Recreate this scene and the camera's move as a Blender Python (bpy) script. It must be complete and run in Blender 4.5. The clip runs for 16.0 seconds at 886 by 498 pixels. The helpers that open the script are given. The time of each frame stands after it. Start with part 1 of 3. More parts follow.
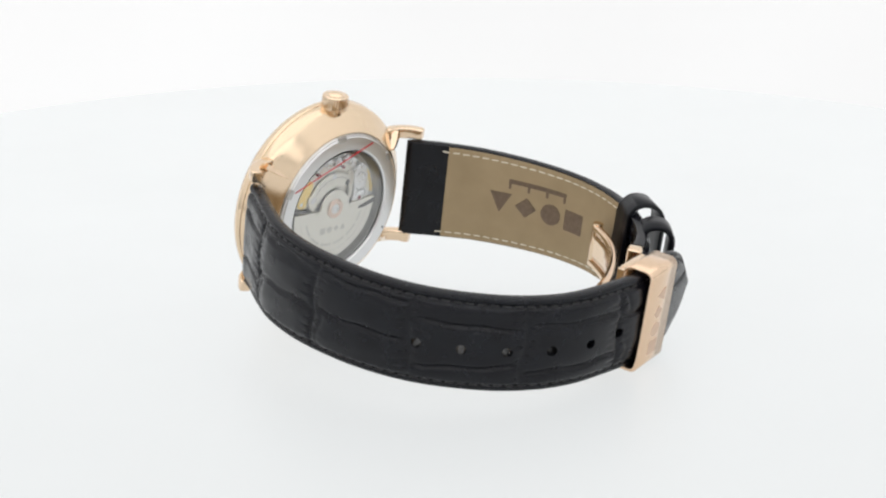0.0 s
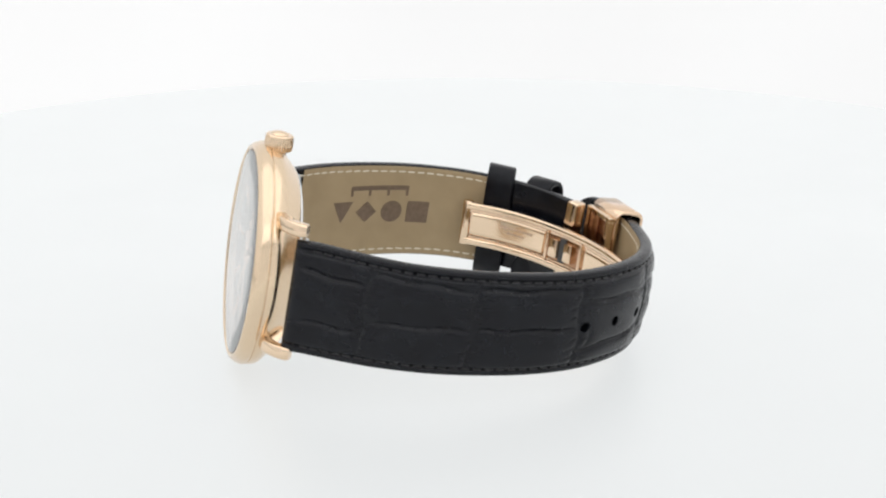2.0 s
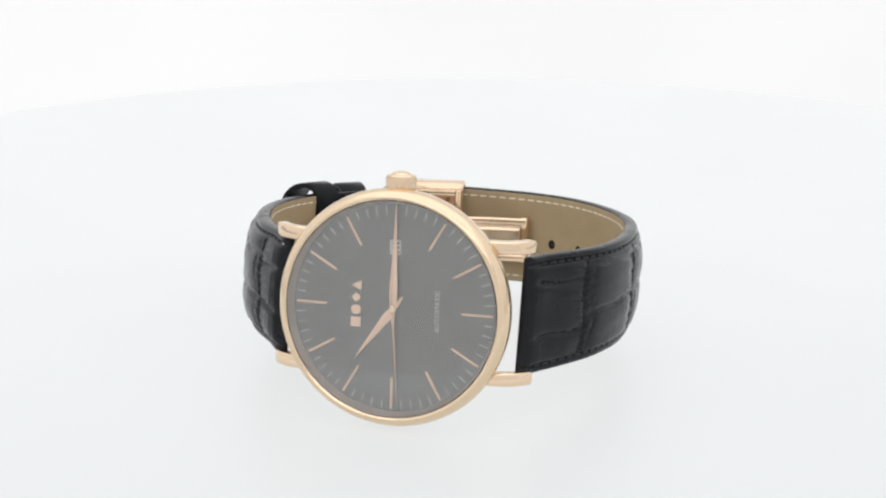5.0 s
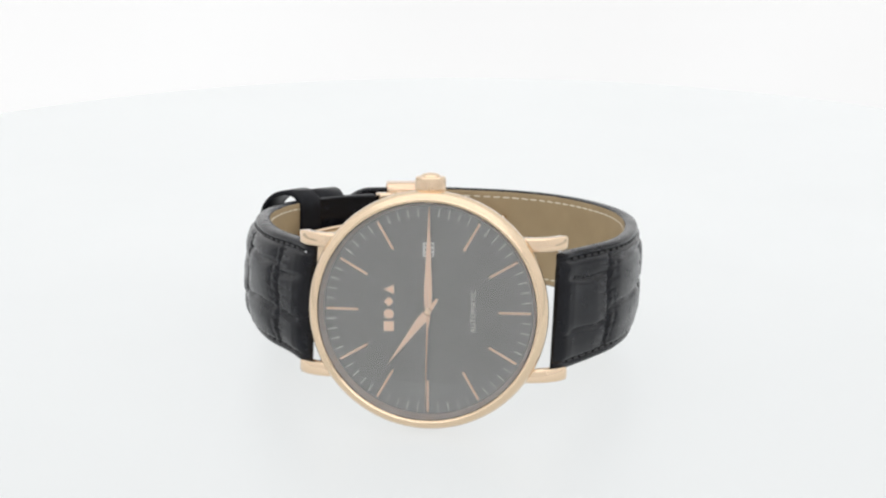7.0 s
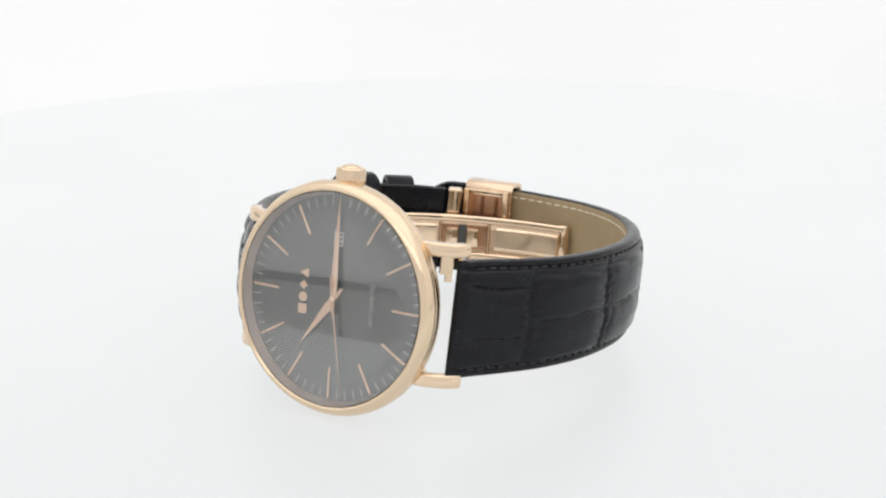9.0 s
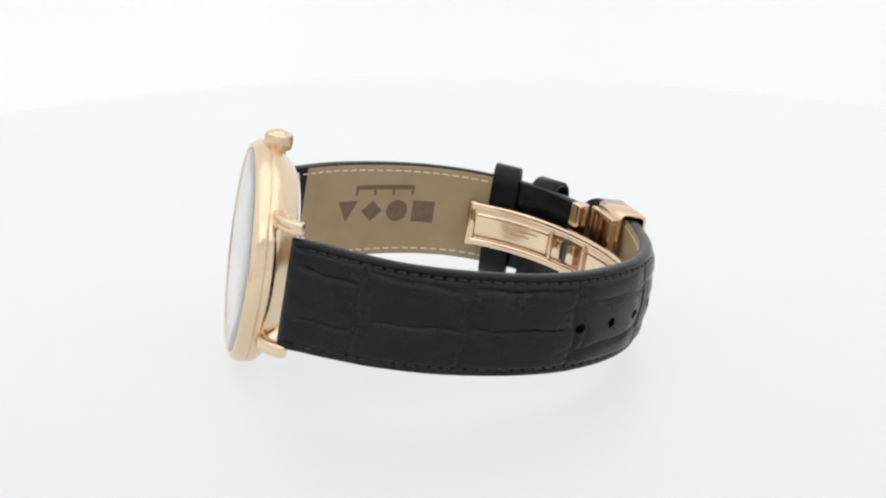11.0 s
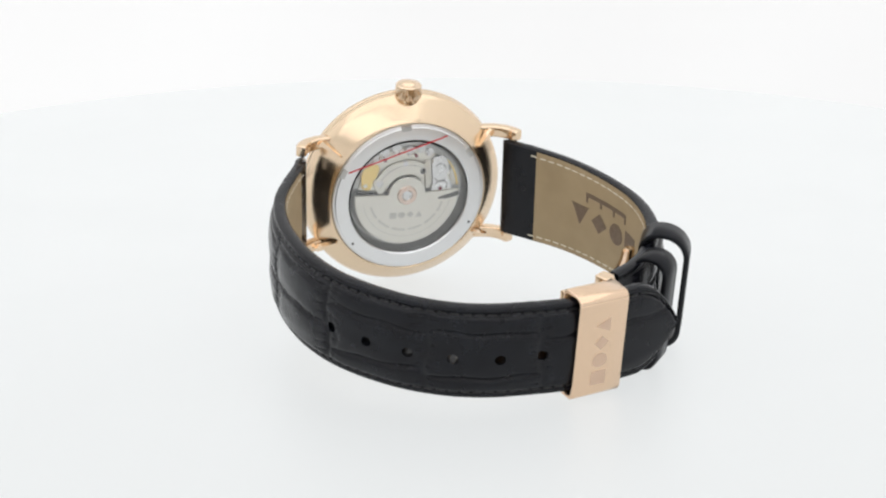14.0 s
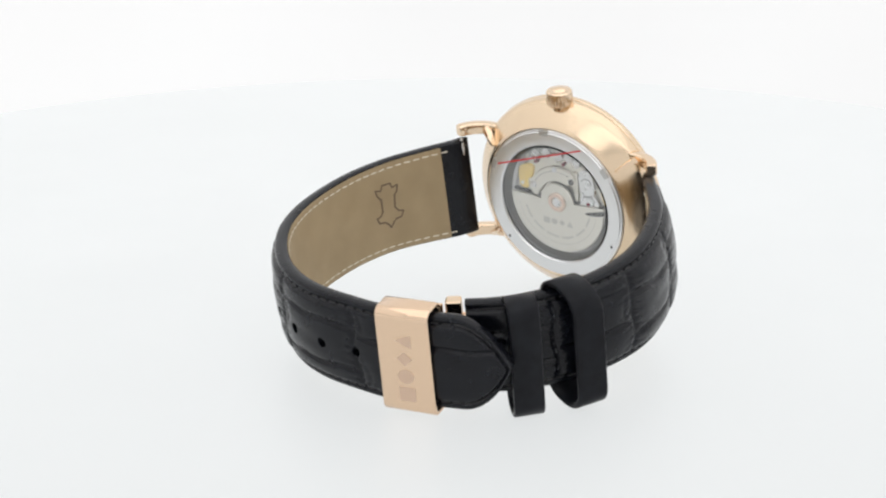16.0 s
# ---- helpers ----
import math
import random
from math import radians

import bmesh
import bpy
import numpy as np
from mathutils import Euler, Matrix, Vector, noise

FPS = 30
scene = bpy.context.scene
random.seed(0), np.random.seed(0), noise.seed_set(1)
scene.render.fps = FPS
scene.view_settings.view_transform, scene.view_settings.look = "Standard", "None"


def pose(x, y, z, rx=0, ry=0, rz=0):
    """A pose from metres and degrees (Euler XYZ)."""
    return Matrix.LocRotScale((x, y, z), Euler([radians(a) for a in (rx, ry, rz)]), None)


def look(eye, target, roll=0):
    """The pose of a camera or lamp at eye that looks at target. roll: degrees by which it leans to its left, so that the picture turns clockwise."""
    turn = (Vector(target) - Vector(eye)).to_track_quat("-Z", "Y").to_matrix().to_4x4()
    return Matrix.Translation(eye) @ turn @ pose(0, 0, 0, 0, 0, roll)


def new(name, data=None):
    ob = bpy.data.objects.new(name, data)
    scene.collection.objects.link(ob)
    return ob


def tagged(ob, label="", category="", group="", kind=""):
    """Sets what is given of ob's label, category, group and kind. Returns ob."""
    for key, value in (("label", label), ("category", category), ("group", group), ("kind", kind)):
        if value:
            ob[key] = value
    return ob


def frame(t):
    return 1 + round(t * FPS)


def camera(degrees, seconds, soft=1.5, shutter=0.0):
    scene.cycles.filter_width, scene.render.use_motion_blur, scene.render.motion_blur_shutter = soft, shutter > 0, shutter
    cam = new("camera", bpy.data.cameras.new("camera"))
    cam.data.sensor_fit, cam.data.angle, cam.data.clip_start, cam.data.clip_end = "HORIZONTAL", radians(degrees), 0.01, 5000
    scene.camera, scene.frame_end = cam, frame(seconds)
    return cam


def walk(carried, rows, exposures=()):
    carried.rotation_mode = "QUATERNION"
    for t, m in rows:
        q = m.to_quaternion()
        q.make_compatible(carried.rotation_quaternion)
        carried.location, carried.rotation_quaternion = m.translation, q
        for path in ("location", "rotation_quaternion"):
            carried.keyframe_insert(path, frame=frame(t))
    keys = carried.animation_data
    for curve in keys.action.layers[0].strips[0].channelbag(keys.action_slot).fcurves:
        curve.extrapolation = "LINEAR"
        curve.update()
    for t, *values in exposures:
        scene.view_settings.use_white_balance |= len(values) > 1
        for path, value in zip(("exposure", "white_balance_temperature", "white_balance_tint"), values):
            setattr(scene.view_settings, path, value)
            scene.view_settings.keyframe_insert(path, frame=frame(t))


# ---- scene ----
# The camera stands still before a turntable; the watch lies on its side on it.
cam = camera(22.5, 16.0, soft=2.2)
EYE, AIM = (-0.00201, -0.38021, 0.14536), (-0.00277, 0.0, 0.01860)
walk(cam, [(0.0, look(EYE, AIM, -0.085)), (16.0, look(EYE, AIM, -0.085))])

# ---- light: a white studio tent whose fabric panels glow ----
world = bpy.data.worlds.new("studio")
world.use_nodes = True
world.node_tree.nodes["Background"].inputs[0].default_value = (0.9, 0.95, 1.0, 1)
world.node_tree.nodes["Background"].inputs[1].default_value = 0.25
scene.world = world
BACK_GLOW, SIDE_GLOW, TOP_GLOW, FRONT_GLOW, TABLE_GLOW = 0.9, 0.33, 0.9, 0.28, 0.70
SOFTBOX_GLOW = 1.05


# ---- materials ----
def material(name, colour, rough=0.5, metal=0.0, glow=0.0, glow_colour=(1, 1, 1)):
    m = bpy.data.materials.new(name)
    m.use_nodes = True
    b = m.node_tree.nodes["Principled BSDF"]
    b.inputs["Base Color"].default_value = (*colour, 1)
    b.inputs["Roughness"].default_value = rough
    b.inputs["Metallic"].default_value = metal
    if glow:
        b.inputs["Emission Color"].default_value = (*glow_colour, 1)
        b.inputs["Emission Strength"].default_value = glow
    return m


def node(m, kind, **values):
    n = m.node_tree.nodes.new(kind)
    for key, value in values.items():
        n.inputs[key.replace("_", " ")].default_value = value
    return n


def link(m, a, b):
    m.node_tree.links.new(a, b)


def bsdf(m):
    return m.node_tree.nodes["Principled BSDF"]


def coords(m, stretch=(1, 1, 1)):
    """Object coordinates in millimetres."""
    t = m.node_tree.nodes.new("ShaderNodeTexCoord")
    v = m.node_tree.nodes.new("ShaderNodeMapping")
    v.inputs["Scale"].default_value = [1000 * s for s in stretch]
    link(m, t.outputs["Object"], v.inputs["Vector"])
    return v.outputs["Vector"]


def vary(m, scale, low, high, where="Base Color", detail=4, stretch=(1, 1, 1)):
    """A noise of the given scale per millimetre that runs from low to high."""
    n = node(m, "ShaderNodeTexNoise", Scale=scale, Detail=detail)
    link(m, coords(m, stretch), n.inputs["Vector"])
    if isinstance(low, tuple):
        r = m.node_tree.nodes.new("ShaderNodeValToRGB")
        r.color_ramp.elements[0].position, r.color_ramp.elements[1].position = 0.3, 0.7
        r.color_ramp.elements[0].color, r.color_ramp.elements[1].color = (*low, 1), (*high, 1)
        link(m, n.outputs["Fac"], r.inputs["Fac"])
        link(m, r.outputs["Color"], bsdf(m).inputs[where])
    else:
        r = node(m, "ShaderNodeMapRange", From_Min=0.3, From_Max=0.7, To_Min=low, To_Max=high)
        link(m, n.outputs["Fac"], r.inputs["Value"])
        link(m, r.outputs["Result"], bsdf(m).inputs[where])


def relief(m, layers):
    """Bump from noises: (scale per millimetre, height in mm)."""
    last = None
    for scale, height in layers:
        n = node(m, "ShaderNodeTexNoise", Scale=scale, Detail=3)
        link(m, coords(m), n.inputs["Vector"])
        b = node(m, "ShaderNodeBump", Strength=1.0, Distance=height * 0.001)
        link(m, n.outputs["Fac"], b.inputs["Height"])
        if last:
            link(m, last, b.inputs["Normal"])
        last = b.outputs["Normal"]
    link(m, last, bsdf(m).inputs["Normal"])


GOLD = material("rose_gold", (0.80, 0.62, 0.445), 0.1, 1.0)
vary(GOLD, 0.35, 0.07, 0.16, "Roughness")
CASE_GOLD = material("satin_case_gold", (0.77, 0.605, 0.43), 0.2, 1.0)
vary(CASE_GOLD, 0.5, 0.17, 0.22, "Roughness", stretch=(1, 0.15, 1))
BRUSHED = material("brushed_rose_gold", (0.78, 0.575, 0.41), 0.25, 1.0)
vary(BRUSHED, 2.0, 0.15, 0.22, "Roughness", stretch=(1, 1, 0.1))
STEEL = material("polished_steel", (0.78, 0.785, 0.79), 0.3, 1.0)
vary(STEEL, 0.6, 0.24, 0.36, "Roughness")
SATIN_STEEL = material("satin_steel", (0.77, 0.775, 0.78), 0.36, 1.0)
vary(SATIN_STEEL, 0.5, 0.32, 0.42, "Roughness")
MATT_STEEL = material("bead_blasted_steel", (0.83, 0.81, 0.74), 0.38, 1.0)
vary(MATT_STEEL, 0.8, 0.3, 0.46, "Roughness")
BRASS = material("gilt_brass", (0.9, 0.68, 0.25), 0.3, 1.0)
DARK = material("dark_marks_and_gap_shade", (0.09, 0.09, 0.09), 0.4, 0.6)
GREY_METAL = material("grey_movement_metal", (0.52, 0.52, 0.51), 0.36, 1.0)
vary(GREY_METAL, 0.8, 0.3, 0.42, "Roughness")
SATIN_GOLD = material("satin_rose_gold", (0.88, 0.64, 0.48), 0.38, 1.0)
vary(SATIN_GOLD, 1.5, 0.32, 0.44, "Roughness")
# rose gold darkened to paint shade and dark reflections inside the clasp
SHADED_GOLD = material("shaded_rose_gold", (0.42, 0.235, 0.14), 0.25, 1.0)
REHAUT = material("rehaut_rose_gold", (0.8, 0.68, 0.6), 0.4, 0.8)
vary(REHAUT, 1.0, 0.34, 0.44, "Roughness")
JEWEL = material("ruby_jewel", (0.32, 0.05, 0.08), 0.15)
LEATHER = material("black_leather", (0.004, 0.004, 0.005), 0.33)
vary(LEATHER, 0.25, (0.003, 0.003, 0.005), (0.006, 0.007, 0.010))
vary(LEATHER, 0.35, 0.16, 0.3, "Roughness")
relief(LEATHER, [(4.0, 0.006), (0.5, 0.035)])
bsdf(LEATHER).inputs["Specular IOR Level"].default_value = 0.24
PLAIN_LEATHER = material("smooth_black_leather", (0.008, 0.008, 0.009), 0.3)
vary(PLAIN_LEATHER, 0.4, (0.005, 0.005, 0.007), (0.009, 0.010, 0.013))
relief(PLAIN_LEATHER, [(3.0, 0.01), (0.5, 0.08)])
bsdf(PLAIN_LEATHER).inputs["Specular IOR Level"].default_value = 0.16
LINING = material("tan_lining_leather", (0.34, 0.25, 0.16), 0.6)
vary(LINING, 0.18, (0.31, 0.228, 0.125), (0.36, 0.268, 0.152))
relief(LINING, [(5.0, 0.02), (0.8, 0.03)])
STAMP = material("brown_stamp", (0.17, 0.11, 0.075), 0.6)
vary(STAMP, 1.5, (0.12, 0.08, 0.05), (0.17, 0.115, 0.075))
CREAM = material("cream_thread", (0.72, 0.66, 0.53), 0.8)
BLACK_THREAD = material("black_thread", (0.012, 0.012, 0.013), 0.45)
RED = material("red_film_line", (0.6, 0.02, 0.03), 0.4)
WHITE = material("white_date_disc", (0.75, 0.74, 0.72), 0.5)
TICK = material("silver_print", (0.72, 0.69, 0.65), 0.4, 0.2)
ENGRAVED = material("etched_rose_gold", (0.66, 0.48, 0.36), 0.45, 0.9)
GREY_ETCH = material("grey_etch", (0.64, 0.63, 0.58), 0.42, 0.9)
COPPER = material("pale_copper", (0.82, 0.66, 0.56), 0.35, 1.0)

DIAL = material("anthracite_sunray", (0.115, 0.115, 0.106), 0.34, 0.8)
# brushed rays run out from the middle of the dial
_t = DIAL.node_tree.nodes.new("ShaderNodeTexCoord")
_s = DIAL.node_tree.nodes.new("ShaderNodeSeparateXYZ")
_a = DIAL.node_tree.nodes.new("ShaderNodeMath")
_a.operation = "ARCTAN2"
_n = node(DIAL, "ShaderNodeTexNoise", Scale=60.0, Detail=3)
_n.noise_dimensions = "1D"
_r = node(DIAL, "ShaderNodeMapRange", From_Min=0.3, From_Max=0.7, To_Min=0.31, To_Max=0.32)
_g = DIAL.node_tree.nodes.new("ShaderNodeTangent")
_g.direction_type, _g.axis = "RADIAL", "Y"
link(DIAL, _t.outputs["Object"], _s.inputs[0])
link(DIAL, _s.outputs["X"], _a.inputs[0])
link(DIAL, _s.outputs["Z"], _a.inputs[1])
link(DIAL, _a.outputs[0], _n.inputs["W"])
link(DIAL, _n.outputs["Fac"], _r.inputs["Value"])
link(DIAL, _r.outputs["Result"], bsdf(DIAL).inputs["Roughness"])
link(DIAL, _g.outputs["Tangent"], bsdf(DIAL).inputs["Tangent"])
bsdf(DIAL).inputs["Anisotropic"].default_value = 0.8
bsdf(DIAL).inputs["Coat Weight"].default_value = 1.0
bsdf(DIAL).inputs["Coat Roughness"].default_value = 0.16
bsdf(DIAL).inputs["Coat IOR"].default_value = 1.6
bsdf(DIAL).inputs["Anisotropic Rotation"].default_value = 0.25

GLASS = material("sapphire_glass", (1, 1, 1), 0.0)
bsdf(GLASS).inputs["Transmission Weight"].default_value = 1.0
bsdf(GLASS).inputs["IOR"].default_value = 1.77

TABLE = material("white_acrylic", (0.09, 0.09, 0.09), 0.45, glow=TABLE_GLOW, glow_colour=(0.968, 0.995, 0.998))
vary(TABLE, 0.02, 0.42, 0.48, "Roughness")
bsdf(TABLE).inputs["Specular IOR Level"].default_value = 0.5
FABRIC_BACK = material("back_fabric", (0.1, 0.1, 0.1), 0.9, glow=BACK_GLOW)
vary(FABRIC_BACK, 0.004, BACK_GLOW - 0.06, BACK_GLOW, "Emission Strength", 2)
FABRIC_SIDE = material("side_fabric", (0.7, 0.7, 0.7), 0.9, glow=SIDE_GLOW)
FABRIC_TOP = material("top_fabric", (0.7, 0.7, 0.7), 0.9, glow=TOP_GLOW)
FABRIC_SOFT = material("softbox_cloth", (0.7, 0.7, 0.7), 0.9, glow=SOFTBOX_GLOW)
FABRIC_FRONT = material("front_fabric", (0.7, 0.7, 0.7), 0.9, glow=FRONT_GLOW)
BASE = material("grey_base", (0.35, 0.35, 0.36), 0.6)
MM = 0.001


# ---- mesh helpers; lengths in millimetres ----
def mesh(name, verts, faces, mat, smooth=True, sharp=40):
    me = bpy.data.meshes.new(name)
    me.from_pydata([(v[0] * MM, v[1] * MM, v[2] * MM) for v in verts], [], [tuple(f) for f in faces])
    bm = bmesh.new()
    bm.from_mesh(me)
    bmesh.ops.remove_doubles(bm, verts=bm.verts, dist=1e-7)
    bmesh.ops.recalc_face_normals(bm, faces=bm.faces)
    bm.to_mesh(me)
    bm.free()
    me.materials.append(mat)
    if smooth:
        me.shade_smooth()
        me.set_sharp_from_angle(angle=radians(sharp))
    return me


def part(name, me, parent, label="", kind="", m=None):
    ob = new(name, me)
    ob.parent = parent
    if m is not None:
        ob.matrix_basis = m
    return tagged(ob, label=label, kind=kind)


def box(name, size, mat, bevel=0.2, segments=2, m=None):
    """A box with rounded edges, moved by m (in millimetres)."""
    bm = bmesh.new()
    bmesh.ops.create_cube(bm, size=1.0)
    for v in bm.verts:
        v.co = Vector((v.co.x * size[0], v.co.y * size[1], v.co.z * size[2]))
    if bevel:
        bmesh.ops.bevel(bm, geom=bm.edges[:], offset=bevel, segments=segments, affect="EDGES", profile=0.6)
    if m is not None:
        bm.transform(m)
    bm.transform(Matrix.Scale(MM, 4))
    me = bpy.data.meshes.new(name)
    bm.to_mesh(me)
    bm.free()
    me.materials.append(mat)
    me.shade_smooth()
    me.set_sharp_from_angle(angle=radians(30))
    return me


def lathe_y(name, profile, mat, steps=128, centre=(0, 0), closed=False, sharp=35, ripple=None):
    """Turns (radius, y) points round the y axis."""
    verts, faces, n = [], [], len(profile)
    for i in range(steps):
        a = 2 * math.pi * i / steps
        for j, (r, y) in enumerate(profile):
            r = r + (ripple(i, j) if ripple else 0)
            verts.append((centre[0] + r * math.cos(a), y, centre[1] + r * math.sin(a)))
    for i in range(steps):
        for j in range(n if closed else n - 1):
            k = (j + 1) % n
            faces.append((i * n + j, i * n + k, (i + 1) % steps * n + k, (i + 1) % steps * n + j))
    return mesh(name, verts, faces, mat, sharp=sharp)


def lathe_z(name, profile, mat, steps, centre, ripple=None, sharp=35):
    """Turns (radius, z) points round an upright axis."""
    verts, faces, n = [], [], len(profile)
    for i in range(steps):
        a = 2 * math.pi * i / steps
        for j, (r, z) in enumerate(profile):
            r = r + (ripple(i, j) if ripple else 0)
            verts.append((centre[0] + r * math.cos(a), centre[1] + r * math.sin(a), z))
    for i in range(steps):
        for j in range(n - 1):
            faces.append((i * n + j, i * n + j + 1, (i + 1) % steps * n + j + 1, (i + 1) % steps * n + j))
    return mesh(name, verts, faces, mat, sharp=sharp)


def spline(points, step):
    """A smooth line through 2D points, at even steps: places, ways, length."""
    p = np.array(points, float)
    p = np.vstack([2 * p[0] - p[1], p, 2 * p[-1] - p[-2]])
    out = []
    for i in range(1, len(p) - 2):
        for u in np.linspace(0, 1, 24, endpoint=False):
            a, b, c, d = p[i - 1:i + 3]
            out.append(0.5 * (2 * b + (c - a) * u + (2 * a - 5 * b + 4 * c - d) * u * u + (3 * b - a - 3 * c + d) * u ** 3))
    out.append(p[-2])
    out = np.array(out)
    for _ in range(12):
        out[1:-1] = out[1:-1] * 0.5 + (out[2:] + out[:-2]) * 0.25
    s = np.concatenate([[0], np.cumsum(np.linalg.norm(np.diff(out, axis=0), axis=1))])
    n = max(2, int(round(s[-1] / step)) + 1)
    at = np.linspace(0, s[-1], n)
    q = np.stack([np.interp(at, s, out[:, 0]), np.interp(at, s, out[:, 1])], 1)
    w = np.gradient(q, axis=0)
    return q, w / np.linalg.norm(w, axis=1)[:, None], s[-1]


# the strap hangs a little askew on the case
SAG = Matrix(((1.0193, 0.0204, 0.046, -1.0717), (-0.0203, 1.0126, -0.0006, 0.1501), (-0.0094, 0.0178, 1.025, -0.5706), (0, 0, 0, 1)))
LEAN = 0.026  # the strap's middle line rises by this much for each millimetre behind the dial


class Band:
    """A line in the (x, y) plane that a strip follows; side is +1 or -1 for the way outward."""

    def __init__(self, points, side, step=0.3, lift=0.0):
        self.q, self.w, self.length = spline(points, step)
        self.side, self.lift = side, lift
        self.s = np.linspace(0, self.length, len(self.q))

    def at(self, s, h, z):
        x, y = np.interp(s, self.s, self.q[:, 0]), np.interp(s, self.s, self.q[:, 1])
        wx, wy = np.interp(s, self.s, self.w[:, 0]), np.interp(s, self.s, self.w[:, 1])
        nx, ny = self.side * wy, -self.side * wx
        return SAG @ Vector((x + nx * h, y + ny * h, z + LEAN * y + self.lift * min(1.0, s / 6) * min(1.0, max(0.0, (self.length - s) / 25))))

    def frame_at(self, s, h, z):
        """A pose in metres: x along the band, y outward, z across."""
        p = self.at(s, h, z)
        a = (self.at(min(s + 0.1, self.length), h, z) - self.at(max(s - 0.1, 0), h, z)).normalized()
        c = Vector((0, 0, 1))
        b = c.cross(a).normalized()
        c = a.cross(b).normalized()
        m = Matrix((a, b, c)).transposed().to_4x4()
        m.translation = p * MM
        return m


def sheet(name, band, s0, s1, half, bottom, top, mat, ds=0.4, nv=24, holes=(), round_edge=0.35, sharp=60, rise=0.0, drift=None):
    """A strip along a band: half(s) its half width, bottom and top(s, v) its heights; round holes (s, z, r) go through."""
    ns = max(2, int((s1 - s0) / ds) + 1)
    S = np.linspace(s0, s1, ns)
    V = np.sin(np.linspace(-math.pi / 2, math.pi / 2, nv + 1)) * 0.35 + np.linspace(-1, 1, nv + 1) * 0.65
    verts, faces, index, flat = [], [], {}, {}
    for side in (0, 1):
        for i, s in enumerate(S):
            hw = half(s)
            for j, v in enumerate(V):
                ss, z = s, v * hw
                for hs, hz, hr in holes:
                    dist = math.hypot(ss - hs, z - hz)
                    if 1e-6 < dist < hr + 0.28 and dist > hr - 0.3:
                        ss, z = hs + (ss - hs) * hr / dist, hz + (z - hz) * hr / dist
                edge = min(1.0, (1 - abs(v)) * hw / round_edge)
                ease = 1 - math.sqrt(max(0.0, 1 - (1 - edge) ** 2)) if edge < 1 else 0.0
                h0, h1 = bottom(ss, z / hw), top(ss, z / hw)
                h = h1 - ease * (h1 - h0) * 0.5 if side else h0 + ease * (h1 - h0) * 0.5
                index[side, i, j] = len(verts)
                flat[side, i, j] = (ss, z)
                verts.append(band.at(ss, h, z + rise + (drift(ss) if drift else 0.0)))
    open_at = set()
    for i in range(ns - 1):
        for j in range(nv):
            cs = sum(flat[0, a, b][0] for a in (i, i + 1) for b in (j, j + 1)) / 4
            cz = sum(flat[0, a, b][1] for a in (i, i + 1) for b in (j, j + 1)) / 4
            if any(math.hypot(cs - hs, cz - hz) < hr * 0.97 for hs, hz, hr in holes):
                open_at.add((i, j))
                continue
            for side in (0, 1):
                f = (index[side, i, j], index[side, i + 1, j], index[side, i + 1, j + 1], index[side, i, j + 1])
                faces.append(f if side else f[::-1])
    for i, j in open_at:  # the walls of the holes
        for (a, b, di, dj) in (((i, j), (i + 1, j), 0, -1), ((i, j + 1), (i + 1, j + 1), 0, 1), ((i, j), (i, j + 1), -1, 0), ((i + 1, j), (i + 1, j + 1), 1, 0)):
            if (i + di, j + dj) not in open_at:
                faces.append((index[0, a[0], a[1]], index[0, b[0], b[1]], index[1, b[0], b[1]], index[1, a[0], a[1]]))
    for i in range(ns - 1):
        for j in (0, nv):
            faces.append((index[0, i, j], index[0, i + 1, j], index[1, i + 1, j], index[1, i, j]))
    for j in range(nv):
        for i in (0, ns - 1):
            faces.append((index[0, i, j], index[0, i, j + 1], index[1, i, j + 1], index[1, i, j]))
    return mesh(name, verts, faces, mat, sharp=sharp)


# ---- the studio ----
def panel(name, size, m, mat, label):
    me = box(name, size, mat, bevel=0)
    ob = new(name, me)
    ob.matrix_world = m
    return tagged(ob, label=label, category="backdrop", kind="structure")


# unseen, faintly glowing grey panels added to shape reflections in the dial glass
DIM_PANEL = material("dim_reflection_cloth", (0.5, 0.5, 0.505), 0.9, glow=0.16)
vary(DIM_PANEL, 0.05, (0.47, 0.47, 0.475), (0.53, 0.53, 0.535))
BLACK_CLOTH = material("black_softbox_cloth", (0.04, 0.04, 0.042), 0.9)
panel("wall_back", (1610, 10, 1500), pose(0, 0.55, 0.25), FABRIC_BACK, "glowing white fabric back wall of a photo tent")
for name, x in (("wall_left", -0.8), ("wall_right", 0.8)):
    panel(name, (10, 445, 1490), pose(x, -0.6725, 0.25), FABRIC_SIDE, "glowing white fabric side wall of a photo tent")
    panel(name, (10, 550, 1030), pose(x, -0.175, 0.485), FABRIC_SIDE, "glowing white fabric side wall of a photo tent")
    panel("reflection_panel", (10, 550, 460), pose(x, -0.175, -0.2655), DIM_PANEL, "unseen dim grey panel added below the tent wall for reflections")
    panel(name, (10, 345, 975), pose(x, 0.2725, 0.5125), FABRIC_SIDE, "glowing white fabric side wall of a photo tent")
    panel("reflection_panel", (10, 345, 520), pose(x, 0.2725, -0.238), DIM_PANEL, "unseen dim grey panel added below the tent wall for reflections")
    panel(name, (10, 100, 1490), pose(x, 0.495, 0.25), FABRIC_SIDE, "glowing white fabric side wall of a photo tent")
panel("ceiling", (1610, 1460, 10), pose(0, -0.175, 1.005), FABRIC_TOP, "glowing white fabric top of a photo tent")
panel("wall_front", (1610, 10, 1500), pose(0, -0.9, 0.25), FABRIC_FRONT, "dim white fabric front wall of a photo tent")
panel("floor", (1610, 1460, 10), pose(0, -0.175, -0.505), BASE, "light grey studio floor under the turntable")

